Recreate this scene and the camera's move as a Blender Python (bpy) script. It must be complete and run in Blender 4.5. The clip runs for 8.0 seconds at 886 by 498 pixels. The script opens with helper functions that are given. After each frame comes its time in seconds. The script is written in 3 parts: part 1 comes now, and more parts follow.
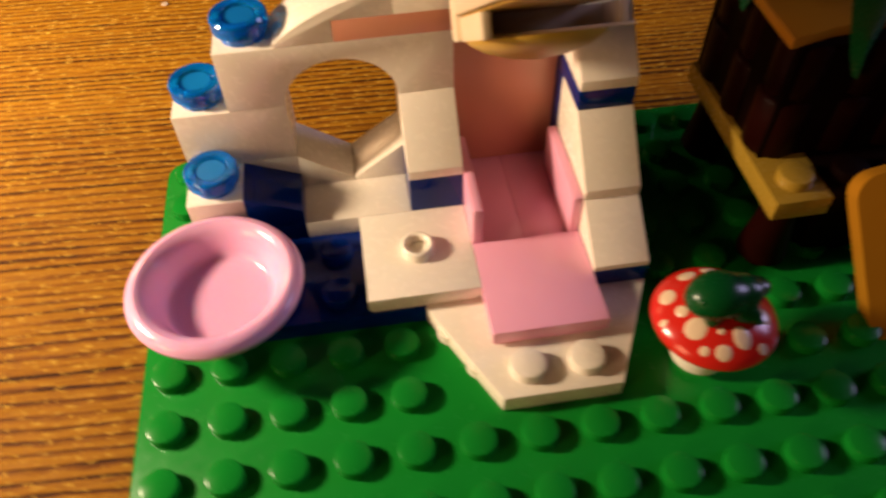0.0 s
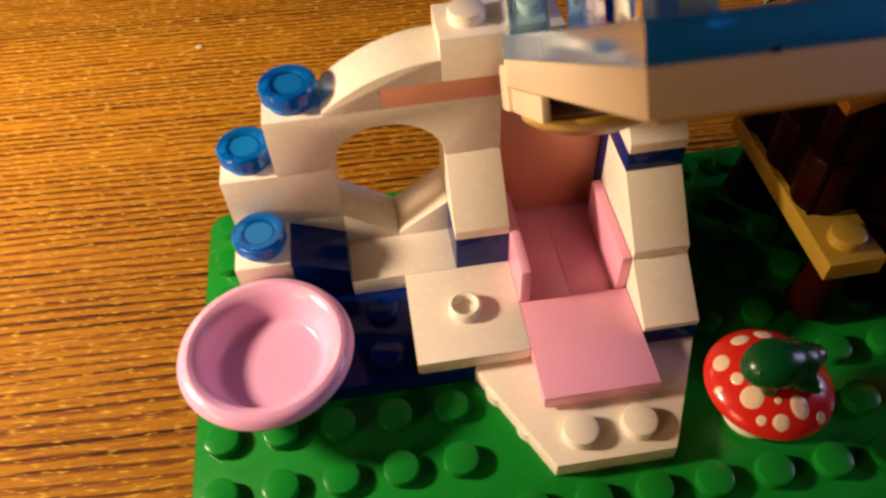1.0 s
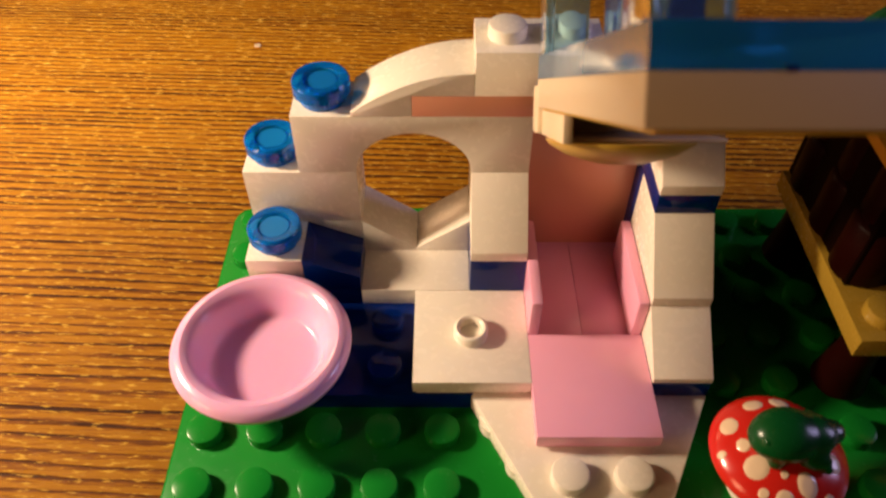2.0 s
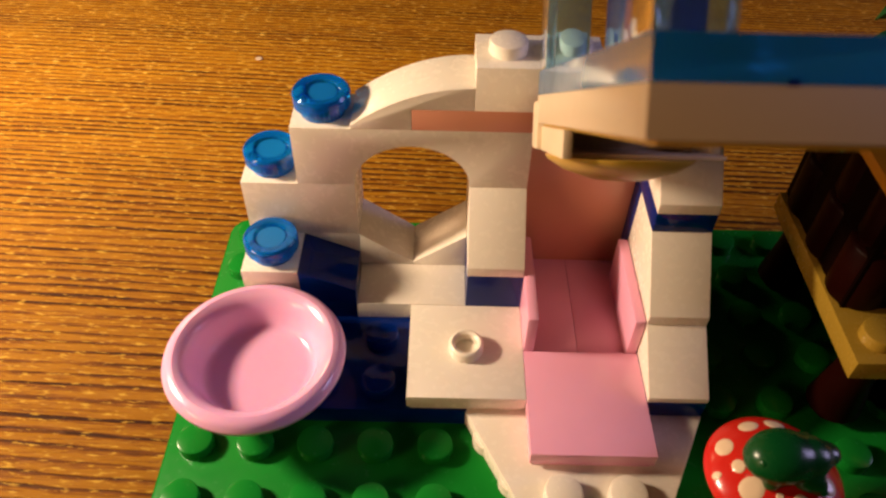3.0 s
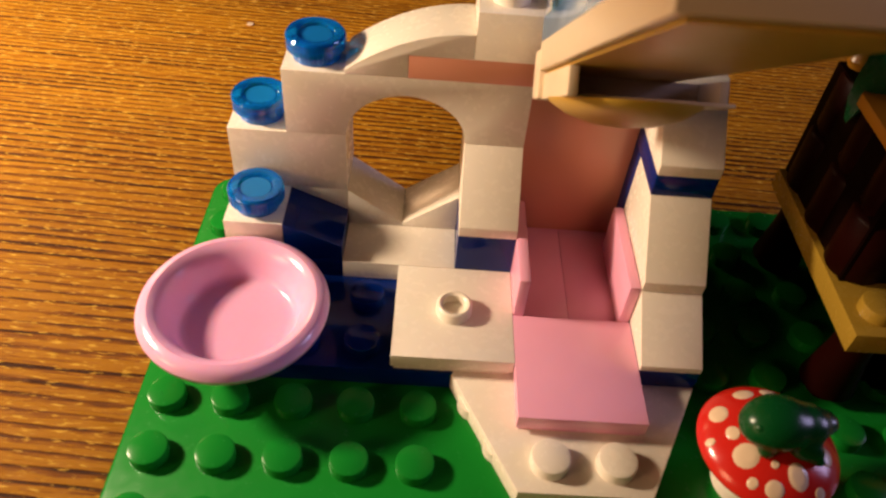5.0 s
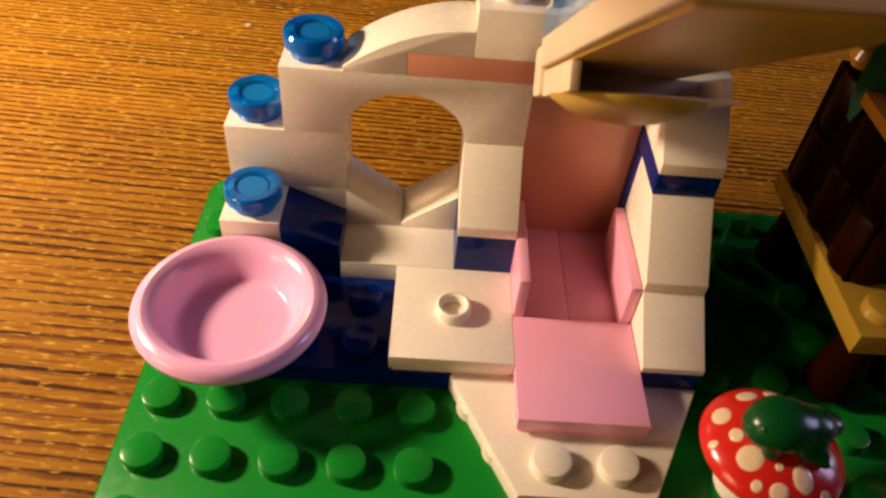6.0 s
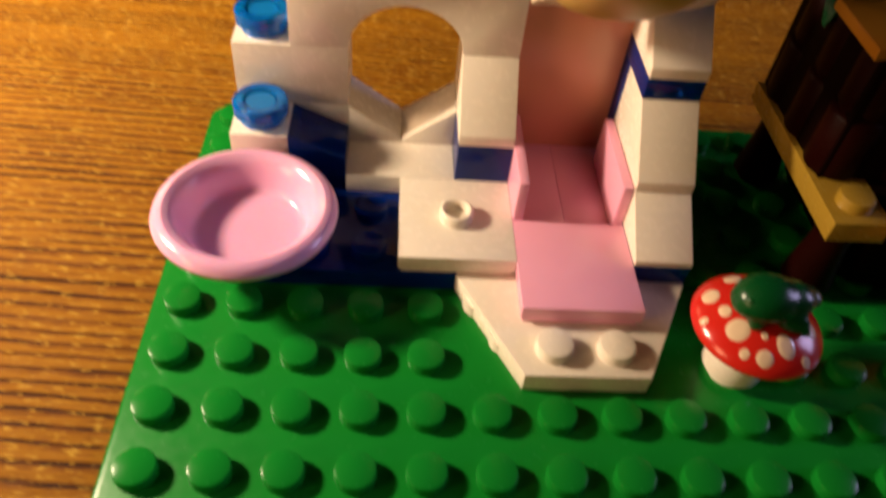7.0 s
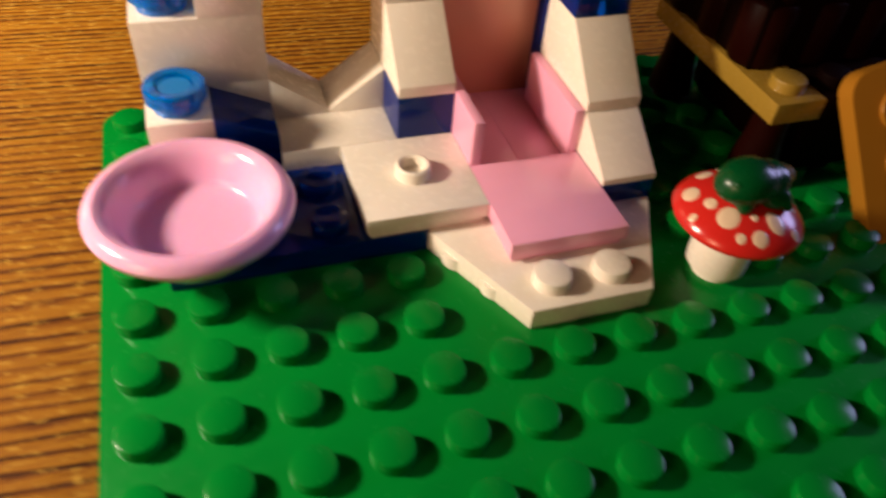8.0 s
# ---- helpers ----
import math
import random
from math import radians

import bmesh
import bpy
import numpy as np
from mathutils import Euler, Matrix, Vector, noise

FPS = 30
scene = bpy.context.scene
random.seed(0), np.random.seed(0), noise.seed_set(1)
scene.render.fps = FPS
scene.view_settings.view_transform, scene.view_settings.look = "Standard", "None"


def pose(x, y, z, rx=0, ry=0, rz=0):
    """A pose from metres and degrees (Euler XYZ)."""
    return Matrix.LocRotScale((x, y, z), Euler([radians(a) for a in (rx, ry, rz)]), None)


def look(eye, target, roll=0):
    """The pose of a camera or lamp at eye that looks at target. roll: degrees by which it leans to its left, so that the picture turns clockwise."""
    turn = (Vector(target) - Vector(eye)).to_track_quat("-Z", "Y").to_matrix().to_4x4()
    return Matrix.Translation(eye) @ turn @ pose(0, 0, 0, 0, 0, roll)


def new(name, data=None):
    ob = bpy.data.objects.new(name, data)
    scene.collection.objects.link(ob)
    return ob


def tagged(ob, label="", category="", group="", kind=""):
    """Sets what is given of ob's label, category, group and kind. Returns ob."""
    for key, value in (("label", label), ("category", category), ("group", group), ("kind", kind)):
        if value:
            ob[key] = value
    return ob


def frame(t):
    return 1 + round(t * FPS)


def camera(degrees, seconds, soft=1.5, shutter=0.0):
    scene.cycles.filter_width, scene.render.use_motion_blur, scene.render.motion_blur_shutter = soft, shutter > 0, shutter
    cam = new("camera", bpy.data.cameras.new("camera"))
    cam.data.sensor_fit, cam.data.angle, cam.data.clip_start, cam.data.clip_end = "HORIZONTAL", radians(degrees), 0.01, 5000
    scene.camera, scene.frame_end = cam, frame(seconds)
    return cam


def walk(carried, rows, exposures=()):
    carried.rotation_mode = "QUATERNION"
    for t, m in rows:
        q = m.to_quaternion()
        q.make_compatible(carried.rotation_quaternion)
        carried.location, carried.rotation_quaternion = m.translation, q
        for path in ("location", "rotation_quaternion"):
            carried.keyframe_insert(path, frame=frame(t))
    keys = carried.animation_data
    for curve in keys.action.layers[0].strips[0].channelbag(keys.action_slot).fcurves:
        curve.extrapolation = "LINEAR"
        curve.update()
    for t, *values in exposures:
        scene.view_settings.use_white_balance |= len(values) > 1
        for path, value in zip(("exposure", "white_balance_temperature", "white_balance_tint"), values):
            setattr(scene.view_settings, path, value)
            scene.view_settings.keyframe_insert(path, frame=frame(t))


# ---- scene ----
# Everything is laid out in stud pitches: one stud is 8 mm, a plate 0.4, a brick 1.2 stud pitches high.
U = 0.008
cam = camera(61.42, 8.0, soft=2.2, shutter=0.9)
PATH = [
    (0, (4.375, -7.649, 11.238), (5.169, -1.305, 3.549), -1.81),
    (0.2, (3.997, -7.278, 11.301), (4.809, -0.997, 3.562), -2.62),
    (0.5, (4.008, -7.128, 12.320), (4.273, -0.806, 4.576), -6.96),
    (1, (3.909, -6.719, 11.959), (4.530, -0.360, 4.267), -3.61),
    (1.5, (4.131, -6.796, 11.299), (4.623, -0.246, 3.759), -0.33),
    (2, (4.516, -6.798, 11.445), (4.511, -0.011, 4.100), 0.08),
    (3.5, (4.443, -6.935, 11.166), (4.565, 0.048, 4.010), 2.55),
    (4, (4.338, -7.136, 10.788), (4.489, -0.156, 3.630), 3.72),
    (4.5, (4.382, -7.178, 10.510), (4.611, -0.139, 3.411), 4.85),
    (6, (4.366, -7.126, 10.248), (4.689, 0.001, 3.241), 5.65),
    (6.2, (4.444, -7.890, 9.916), (4.461, -0.668, 3.000), 4.50),
    (6.5, (4.163, -8.153, 9.926), (4.601, -1.071, 2.880), 6.61),
    (7, (3.806, -8.403, 9.895), (4.559, -1.542, 2.659), 6.88),
    (7.2, (3.761, -8.378, 9.357), (4.654, -1.771, 1.904), 8.01),
    (7.5, (2.958, -8.462, 8.968), (4.112, -1.407, 1.976), 4.79),
    (7.7, (2.256, -7.794, 9.174), (4.198, -1.243, 1.872), 3.80),
    (8, (2.028, -8.264, 8.520), (4.658, -1.568, 1.574), 5.73),
]
# the picture brightens and cools a little towards the end
EXPOSURES = [(0, 0.0, 6500, 11), (0.5, 0.05, 6500, 11), (1.2, -0.08, 6500, 14), (4.5, -0.1, 6500, 14), (6.5, -0.07, 6500, 13), (7.5, 0.06, 6250, 10), (8, -0.06, 5800, 12)]
cam.data.dof.use_dof, cam.data.dof.focus_distance, cam.data.dof.aperture_fstop = True, 0.13, 50
walk(cam, [(t, look([c * U for c in eye], [c * U for c in aim], roll)) for t, eye, aim, roll in PATH], EXPOSURES)

# ---- light ----
world = bpy.data.worlds.new("room_dark")
scene.world = world
world.use_nodes = True
world.node_tree.nodes["Background"].inputs[0].default_value = (1.0, 0.75, 0.5, 1)
world.node_tree.nodes["Background"].inputs[1].default_value = 0.001

# a warm desk lamp close by on the left; its shade keeps the light low
data = bpy.data.lights.new("desk_lamp_light", "SPOT")
data.energy, data.shadow_soft_size, data.color = 1.68, 0.01, (1.0, 0.76, 0.5)
data.spot_size, data.spot_blend = radians(140), 0.35
new("desk_lamp_light", data).matrix_world = look((-0.100, 0.015, 0.086), (-0.074, 0.015, 0.0))


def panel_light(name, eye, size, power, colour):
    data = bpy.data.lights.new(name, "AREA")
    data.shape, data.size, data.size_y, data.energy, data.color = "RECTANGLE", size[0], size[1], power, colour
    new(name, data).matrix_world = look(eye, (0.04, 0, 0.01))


# a cool window across the room on the right
panel_light("window_light", (1.0, 0.1, 0.4), (0.3, 0.4), 3.4, (0.66, 0.58, 1.0))
# unseen warm light added behind on the left, for sheen and fill
panel_light("back_left_light", (-0.64, 0.76, 0.29), (0.16, 0.16), 1.2, (1.0, 0.6, 0.3))
# warm fill added in front on the left, with no source seen
panel_light("front_fill_light", (-1.0, -0.56, 0.4), (0.36, 0.36), 4.4, (1.0, 0.58, 0.28))


# ---- materials ----
def node_material(name):
    mat = bpy.data.materials.new(name)
    mat.use_nodes = True
    return mat, mat.node_tree.nodes, mat.node_tree.links, mat.node_tree.nodes["Principled BSDF"]


def plastic(name, colour, rough=0.22, sub=0.0, wear=0.12, deep=1.0, shine=0.5):
    """Moulded toy plastic: slight tone changes, fine scuffs in the gloss and a faint moulding waviness."""
    mat, nodes, links, bsdf = node_material(name)
    coord = nodes.new("ShaderNodeTexCoord")
    big = nodes.new("ShaderNodeTexNoise")
    big.inputs["Scale"].default_value, big.inputs["Detail"].default_value = 90, 3
    fine = nodes.new("ShaderNodeTexNoise")
    fine.inputs["Scale"].default_value, fine.inputs["Detail"].default_value = 900, 4
    links.new(coord.outputs["Object"], big.inputs["Vector"])
    links.new(coord.outputs["Object"], fine.inputs["Vector"])
    mix = nodes.new("ShaderNodeMixRGB")
    dark = [c * (1 - wear) for c in colour]
    mix.inputs[1].default_value, mix.inputs[2].default_value = (*colour, 1), (*dark, 1)
    links.new(big.outputs["Fac"], mix.inputs[0])
    links.new(mix.outputs[0], bsdf.inputs["Base Color"])
    ramp = nodes.new("ShaderNodeMapRange")
    ramp.inputs["To Min"].default_value, ramp.inputs["To Max"].default_value = rough * 0.75, rough * 1.35
    links.new(fine.outputs["Fac"], ramp.inputs["Value"])
    links.new(ramp.outputs[0], bsdf.inputs["Roughness"])
    bump = nodes.new("ShaderNodeBump")
    bump.inputs["Strength"].default_value, bump.inputs["Distance"].default_value = 0.03, 0.0001
    links.new(fine.outputs["Fac"], bump.inputs["Height"])
    links.new(bump.outputs[0], bsdf.inputs["Normal"])
    bsdf.inputs["IOR"].default_value = 1.53
    bsdf.inputs["Specular IOR Level"].default_value = shine
    if sub:
        bsdf.inputs["Subsurface Weight"].default_value = sub
        bsdf.inputs["Subsurface Radius"].default_value = (0.0015 * deep, 0.001 * deep, 0.0007 * deep)
    return mat


def clear_plastic(name, colour, rough=0.05, clear=0.6, shine=0.5):
    """Coloured see-through plastic that also scatters a little light of its own colour."""
    mat, nodes, links, bsdf = node_material(name)
    coord = nodes.new("ShaderNodeTexCoord")
    cloud = nodes.new("ShaderNodeTexNoise")
    cloud.inputs["Scale"].default_value = 260
    links.new(coord.outputs["Object"], cloud.inputs["Vector"])
    gloss = nodes.new("ShaderNodeMapRange")
    gloss.inputs["To Min"].default_value, gloss.inputs["To Max"].default_value = rough * 0.6, rough * 1.6
    links.new(cloud.outputs["Fac"], gloss.inputs["Value"])
    links.new(gloss.outputs[0], bsdf.inputs["Roughness"])
    bsdf.inputs["Base Color"].default_value = (*colour, 1)
    bsdf.inputs["Transmission Weight"].default_value = clear
    bsdf.inputs["IOR"].default_value = 1.45
    bsdf.inputs["Specular IOR Level"].default_value = shine
    return mat


WHITE = plastic("ivory_white_plastic", (0.87, 0.80, 0.70), 0.25, 0.1, 0.03)
# pink plastic for shaded walls, the warm shade put into its colour
SHADED_PINK = plastic("shaded_pink_plastic", (0.77, 0.34, 0.225), 0.22, 0.15)
PINK = plastic("pink_plastic", (0.89, 0.42, 0.61), 0.2, 0.2)
PALE_PINK = plastic("pale_pink_plastic", (0.81, 0.45, 0.68), 0.18, 0.8, 0.06, 3.0)
GREEN = plastic("green_plastic", (0.005, 0.205, 0.02), 0.24, shine=0.22)
BLUE_CLEAR = clear_plastic("clear_blue_plastic", (0.002, 0.27, 0.88), 0.05, 0.68)
TEAL_CLEAR = clear_plastic("teal_clear_plastic", (0.008, 0.23, 0.68), 0.08, 0.3)
NAVY_CLEAR = clear_plastic("dark_blue_clear_plastic", (0.002, 0.038, 0.36), 0.08, 0.6, 0.2)
SKY_CLEAR = clear_plastic("light_blue_clear_plastic", (0.02, 0.34, 0.8), 0.14, 0.6)
TAN = plastic("tan_plastic", (0.34, 0.21, 0.025), 0.25)
YELLOW = plastic("warm_yellow_plastic", (0.44, 0.185, 0.012), 0.22)
BROWN = plastic("dark_brown_plastic", (0.004, 0.001, 0.0006), 0.5, shine=0.02)
RUSSET = plastic("reddish_brown_plastic", (0.012, 0.0014, 0.0007), 0.4, shine=0.05)
RED = plastic("red_plastic", (0.62, 0.02, 0.012), 0.2)
CREAM = plastic("cream_plastic", (0.80, 0.60, 0.42), 0.2)
FROG = plastic("frog_green_plastic", (0.002, 0.062, 0.013), 0.25, shine=0.35)
LEAF = plastic("dark_green_plastic", (0.008, 0.10, 0.03), 0.26)
TAN_WHITE = plastic("tan_white_plastic", (0.76, 0.62, 0.44), 0.3, 0.1, 0.04)
PALE_CLEAR = clear_plastic("pale_blue_clear_plastic", (0.42, 0.74, 0.88), 0.04, 0.92)
GOLD = plastic("cream_gold_plastic", (0.62, 0.37, 0.055), 0.35)


def wood():
    """Worn pine: thin dark growth lines of uneven spacing, fine fibres and broad tone changes."""
    mat, nodes, links, bsdf = node_material("pine_table_wood")
    coord = nodes.new("ShaderNodeTexCoord")
    turn = nodes.new("ShaderNodeMapping")
    turn.inputs["Rotation"].default_value = (0, 0, radians(2.5))
    links.new(coord.outputs["Object"], turn.inputs["Vector"])

    def noise_of(scale, stretch, detail, rough=0.55, distort=0.0):
        m = nodes.new("ShaderNodeMapping")
        m.inputs["Scale"].default_value = stretch
        links.new(turn.outputs[0], m.inputs["Vector"])
        n = nodes.new("ShaderNodeTexNoise")
        n.inputs["Scale"].default_value, n.inputs["Detail"].default_value = scale, detail
        n.inputs["Roughness"].default_value, n.inputs["Distortion"].default_value = rough, distort
        links.new(m.outputs[0], n.inputs["Vector"])
        return n

    def math_node(op, a, b):
        m = nodes.new("ShaderNodeMath")
        m.operation = op
        for slot, v in zip(m.inputs, (a, b)):
            if isinstance(v, (int, float)):
                slot.default_value = v
            else:
                links.new(v, slot)
        return m.outputs[0]

    warp = noise_of(26, (0.5, 1.2, 1), 3)
    pace = noise_of(55, (0.05, 1, 1), 3)
    each = noise_of(330, (0.03, 1, 1), 2)
    split = nodes.new("ShaderNodeSeparateXYZ")
    links.new(turn.outputs[0], split.inputs[0])
    # yearly rings: each darkens slowly and ends in a sharp edge
    along = math_node("MULTIPLY", split.outputs["Y"], math_node("ADD", 500, math_node("MULTIPLY", split.outputs["Y"], 1100)))
    along = math_node("ADD", along, math_node("MULTIPLY", warp.outputs["Fac"], 1.6))
    along = math_node("ADD", along, math_node("MULTIPLY", pace.outputs["Fac"], 3.2))
    fuzz = noise_of(900, (0.05, 1, 1), 3)
    along = math_node("ADD", along, math_node("MULTIPLY", fuzz.outputs["Fac"], 0.45))
    ring = nodes.new("ShaderNodeValToRGB")
    marks = ring.color_ramp.elements
    marks[0].position, marks[0].color = 0.0, (0.25, 0.25, 0.25, 1)
    marks[1].position, marks[1].color = 1.0, (0.35, 0.35, 0.35, 1)
    for place, value in ((0.06, 0.0), (0.42, 0.05), (0.66, 0.4), (0.82, 1.0), (0.94, 1.0)):
        marks.new(place).color = (value, value, value, 1)
    links.new(math_node("FRACT", along, 0), ring.inputs[0])
    strength = nodes.new("ShaderNodeMapRange")
    strength.inputs["From Min"].default_value, strength.inputs["From Max"].default_value = 0.3, 0.7
    strength.inputs["To Min"].default_value, strength.inputs["To Max"].default_value = 0.5, 1.6
    links.new(each.outputs["Fac"], strength.inputs["Value"])
    line = math_node("MULTIPLY", ring.outputs["Color"], strength.outputs[0])
    fibre = noise_of(2100, (0.035, 1, 1), 4, 0.7)
    grain = noise_of(2600, (0.09, 1, 1), 3, 0.6)
    soft = noise_of(90, (0.15, 1, 1), 5, 0.7)
    dark = math_node("MULTIPLY", line, math_node("ADD", 0.3, math_node("MULTIPLY", soft.outputs["Fac"], 1.1)))
    dark = math_node("ADD", dark, math_node("MULTIPLY", math_node("SUBTRACT", fibre.outputs["Fac"], 0.5), 2.3))
    dark = math_node("ADD", dark, math_node("MULTIPLY", math_node("SUBTRACT", soft.outputs["Fac"], 0.4), 0.5))
    dark = math_node("ADD", dark, math_node("MULTIPLY", math_node("SUBTRACT", grain.outputs["Fac"], 0.52), 1.3))
    # paler with faint rings towards the back of the table, darker towards the front
    back_tone = nodes.new("ShaderNodeMapRange")
    back_tone.interpolation_type = "SMOOTHSTEP"
    back_tone.inputs["From Min"].default_value, back_tone.inputs["From Max"].default_value = 0.02, 0.1
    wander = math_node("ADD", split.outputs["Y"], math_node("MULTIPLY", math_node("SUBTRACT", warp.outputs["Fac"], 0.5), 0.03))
    links.new(wander, back_tone.inputs["Value"])
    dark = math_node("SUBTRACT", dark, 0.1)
    dark = math_node("MULTIPLY", dark, math_node("SUBTRACT", 1.0, math_node("MULTIPLY", back_tone.outputs[0], 0.05)))
    ramp = nodes.new("ShaderNodeValToRGB")
    stops = ramp.color_ramp.elements
    stops[0].position, stops[0].color = 0.0, (0.5, 0.2, 0.005, 1)
    stops[1].position, stops[1].color = 1.0, (0.055, 0.012, 0.001, 1)
    mid = stops.new(0.35)
    mid.color = (0.28, 0.082, 0.002, 1)
    links.new(dark, ramp.inputs[0])
    # pale golden flecks of the grain, with glints of its gloss put into colour
    flecks = noise_of(2100, (0.22, 1, 1), 2)
    fleck = nodes.new("ShaderNodeMapRange")
    fleck.inputs["From Min"].default_value, fleck.inputs["From Max"].default_value = 0.57, 0.7
    links.new(flecks.outputs["Fac"], fleck.inputs["Value"])
    mix = nodes.new("ShaderNodeMixRGB")
    mix.inputs[2].default_value = (0.85, 0.48, 0.06, 1)
    links.new(fleck.outputs[0], mix.inputs[0])
    links.new(ramp.outputs[0], mix.inputs[1])
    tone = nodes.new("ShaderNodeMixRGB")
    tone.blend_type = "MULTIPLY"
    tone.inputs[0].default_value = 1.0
    # wood tone, with the brighter light towards the back put into the colour
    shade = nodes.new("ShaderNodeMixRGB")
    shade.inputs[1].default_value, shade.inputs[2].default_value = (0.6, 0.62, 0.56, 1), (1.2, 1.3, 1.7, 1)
    links.new(back_tone.outputs[0], shade.inputs[0])
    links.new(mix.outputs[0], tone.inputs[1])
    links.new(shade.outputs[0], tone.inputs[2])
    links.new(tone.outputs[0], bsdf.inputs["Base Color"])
    bsdf.inputs["Specular IOR Level"].default_value = 0.16
    gloss = nodes.new("ShaderNodeMapRange")
    gloss.inputs["To Min"].default_value, gloss.inputs["To Max"].default_value = 0.42, 0.65
    links.new(soft.outputs["Fac"], gloss.inputs["Value"])
    links.new(gloss.outputs[0], bsdf.inputs["Roughness"])
    bump = nodes.new("ShaderNodeBump")
    bump.inputs["Strength"].default_value, bump.inputs["Distance"].default_value = 0.8, 0.0002
    bump.invert = True
    links.new(dark, bump.inputs["Height"])
    links.new(bump.outputs[0], bsdf.inputs["Normal"])
    return mat


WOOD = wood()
PLASTER = plastic("plaster", (0.035, 0.028, 0.022), 0.8)


# ---- building helpers, in stud pitches ----
def mesh_of(name, bm):
    for v in bm.verts:
        v.co *= U
    bmesh.ops.recalc_face_normals(bm, faces=bm.faces)
    data = bpy.data.meshes.new(name)
    bm.to_mesh(data)
    bm.free()
    return data


def smooth(data, limit=35):
    data.polygons.foreach_set("use_smooth", [True] * len(data.polygons))
    data.set_sharp_from_angle(angle=radians(limit))


def part(name, bm, material, parent, label=""):
    data = mesh_of(name, bm)
    smooth(data)
    data.materials.append(material)
    ob = new(name, data)
    if parent:
        ob.parent = parent
    return tagged(ob, label)


def thing(name, place, label, category, group="", kind=""):
    ob = new(name)
    ob.location = [c * U for c in place]
    ob.empty_display_size = 0.01
    return tagged(ob, label, category, group, kind)


def block(x0, x1, y0, y1, z0, z1, gap=0.002, bevel=0.012):
    bm = bmesh.new()
    bmesh.ops.create_cube(bm, size=1)
    for v in bm.verts:
        v.co.x = x1 - gap if v.co.x > 0 else x0 + gap
        v.co.y = y1 - gap if v.co.y > 0 else y0 + gap
        v.co.z = z1 - gap * 0.3 if v.co.z > 0 else z0 + gap * 0.3
    bmesh.ops.bevel(bm, geom=bm.edges, offset=bevel, segments=2, profile=0.6, affect="EDGES")
    return bm


def prism(points, lo, hi, axis="y", gap=0.002, bevel=0.012):
    """A profile of (across, z) points, drawn out along y or x."""
    bm = bmesh.new()
    ends = []
    for d in (lo + gap, hi - gap):
        ends.append([bm.verts.new((a, d, z) if axis == "y" else (d, a, z)) for a, z in points])
    bm.faces.new(ends[0])
    bm.faces.new(ends[1][::-1])
    for n in range(len(points)):
        m = (n + 1) % len(points)
        bm.faces.new((ends[0][n], ends[0][m], ends[1][m], ends[1][n]))
    bmesh.ops.recalc_face_normals(bm, faces=bm.faces)
    if bevel:
        bm.normal_update()
        sharp = [e for e in bm.edges if e.calc_face_angle(0) > 0.5]
        bmesh.ops.bevel(bm, geom=sharp, offset=bevel, segments=2, profile=0.6, affect="EDGES")
    return bm


def lathe(profile, x, y, z, segments=48):
    """A profile of (radius, height) points turned round a vertical axis."""
    bm = bmesh.new()
    rings = []
    for r, h in profile:
        if r < 1e-5:
            rings.append([bm.verts.new((x, y, z + h))])
        else:
            rings.append([bm.verts.new((x + r * math.cos(2 * math.pi * n / segments), y + r * math.sin(2 * math.pi * n / segments), z + h)) for n in range(segments)])
    for a, b in zip(rings, rings[1:]):
        for n in range(segments):
            m = (n + 1) % segments
            if len(a) == 1 and len(b) > 1:
                bm.faces.new((a[0], b[n], b[m]))
            elif len(b) == 1 and len(a) > 1:
                bm.faces.new((a[n], a[m], b[0]))
            elif len(a) > 1:
                bm.faces.new((a[n], a[m], b[m], b[n]))
    return bm


STUD = [(0, 0), (0.3, 0), (0.3, 0.17), (0.288, 0.2), (0.26, 0.2125), (0, 0.2125)]


def stud(x, y, z, material, parent, segments=28):
    return part("stud", lathe(STUD, x, y, z, segments), material, parent)


# ---- the setting ----
BASE = 0.17
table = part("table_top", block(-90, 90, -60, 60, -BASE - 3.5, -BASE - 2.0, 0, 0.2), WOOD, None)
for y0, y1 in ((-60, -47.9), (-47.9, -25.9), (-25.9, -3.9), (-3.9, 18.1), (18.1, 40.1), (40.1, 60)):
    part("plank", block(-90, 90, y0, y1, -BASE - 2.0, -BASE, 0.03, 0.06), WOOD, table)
for sx in (-1, 1):
    for sy in (-1, 1):
        part("table_leg", block(sx * 82 - 3.5, sx * 82 + 3.5, sy * 52 - 3.5, sy * 52 + 3.5, -94, -BASE - 3.5, 0, 0.3), WOOD, table)
tagged(table, "orange-brown pine table top with dark grain lines", "table", kind="structure")

# a plain dim room round the table
ROOM = (-155, 160, -150, 145, -94, 150)
x0, x1, y0, y1, z0, z1 = ROOM
for name, b in (("floor", (x0, x1, y0, y1, z0 - 12, z0)), ("ceiling", (x0, x1, y0, y1, z1, z1 + 12)), ("wall_west", (x0 - 12, x0, y0, y1, z0, z1)),
                ("wall_east", (x1, x1 + 12, y0, y1, z0, z1)), ("wall_south", (x0, x1, y0 - 12, y0, z0, z1)), ("wall_north", (x0, x1, y1, y1 + 12, z0, z1))):
    tagged(part(name, block(*b, 0, 0.1), PLASTER, None), "plain dim plaster " + name.split("_")[0] + " of the room", name.split("_")[0], kind="structure")

# ---- the green baseplate ----
baseplate = thing("baseplate", (0, 0, -BASE), "bright green plastic studded baseplate lying on a pine table", "baseplate")


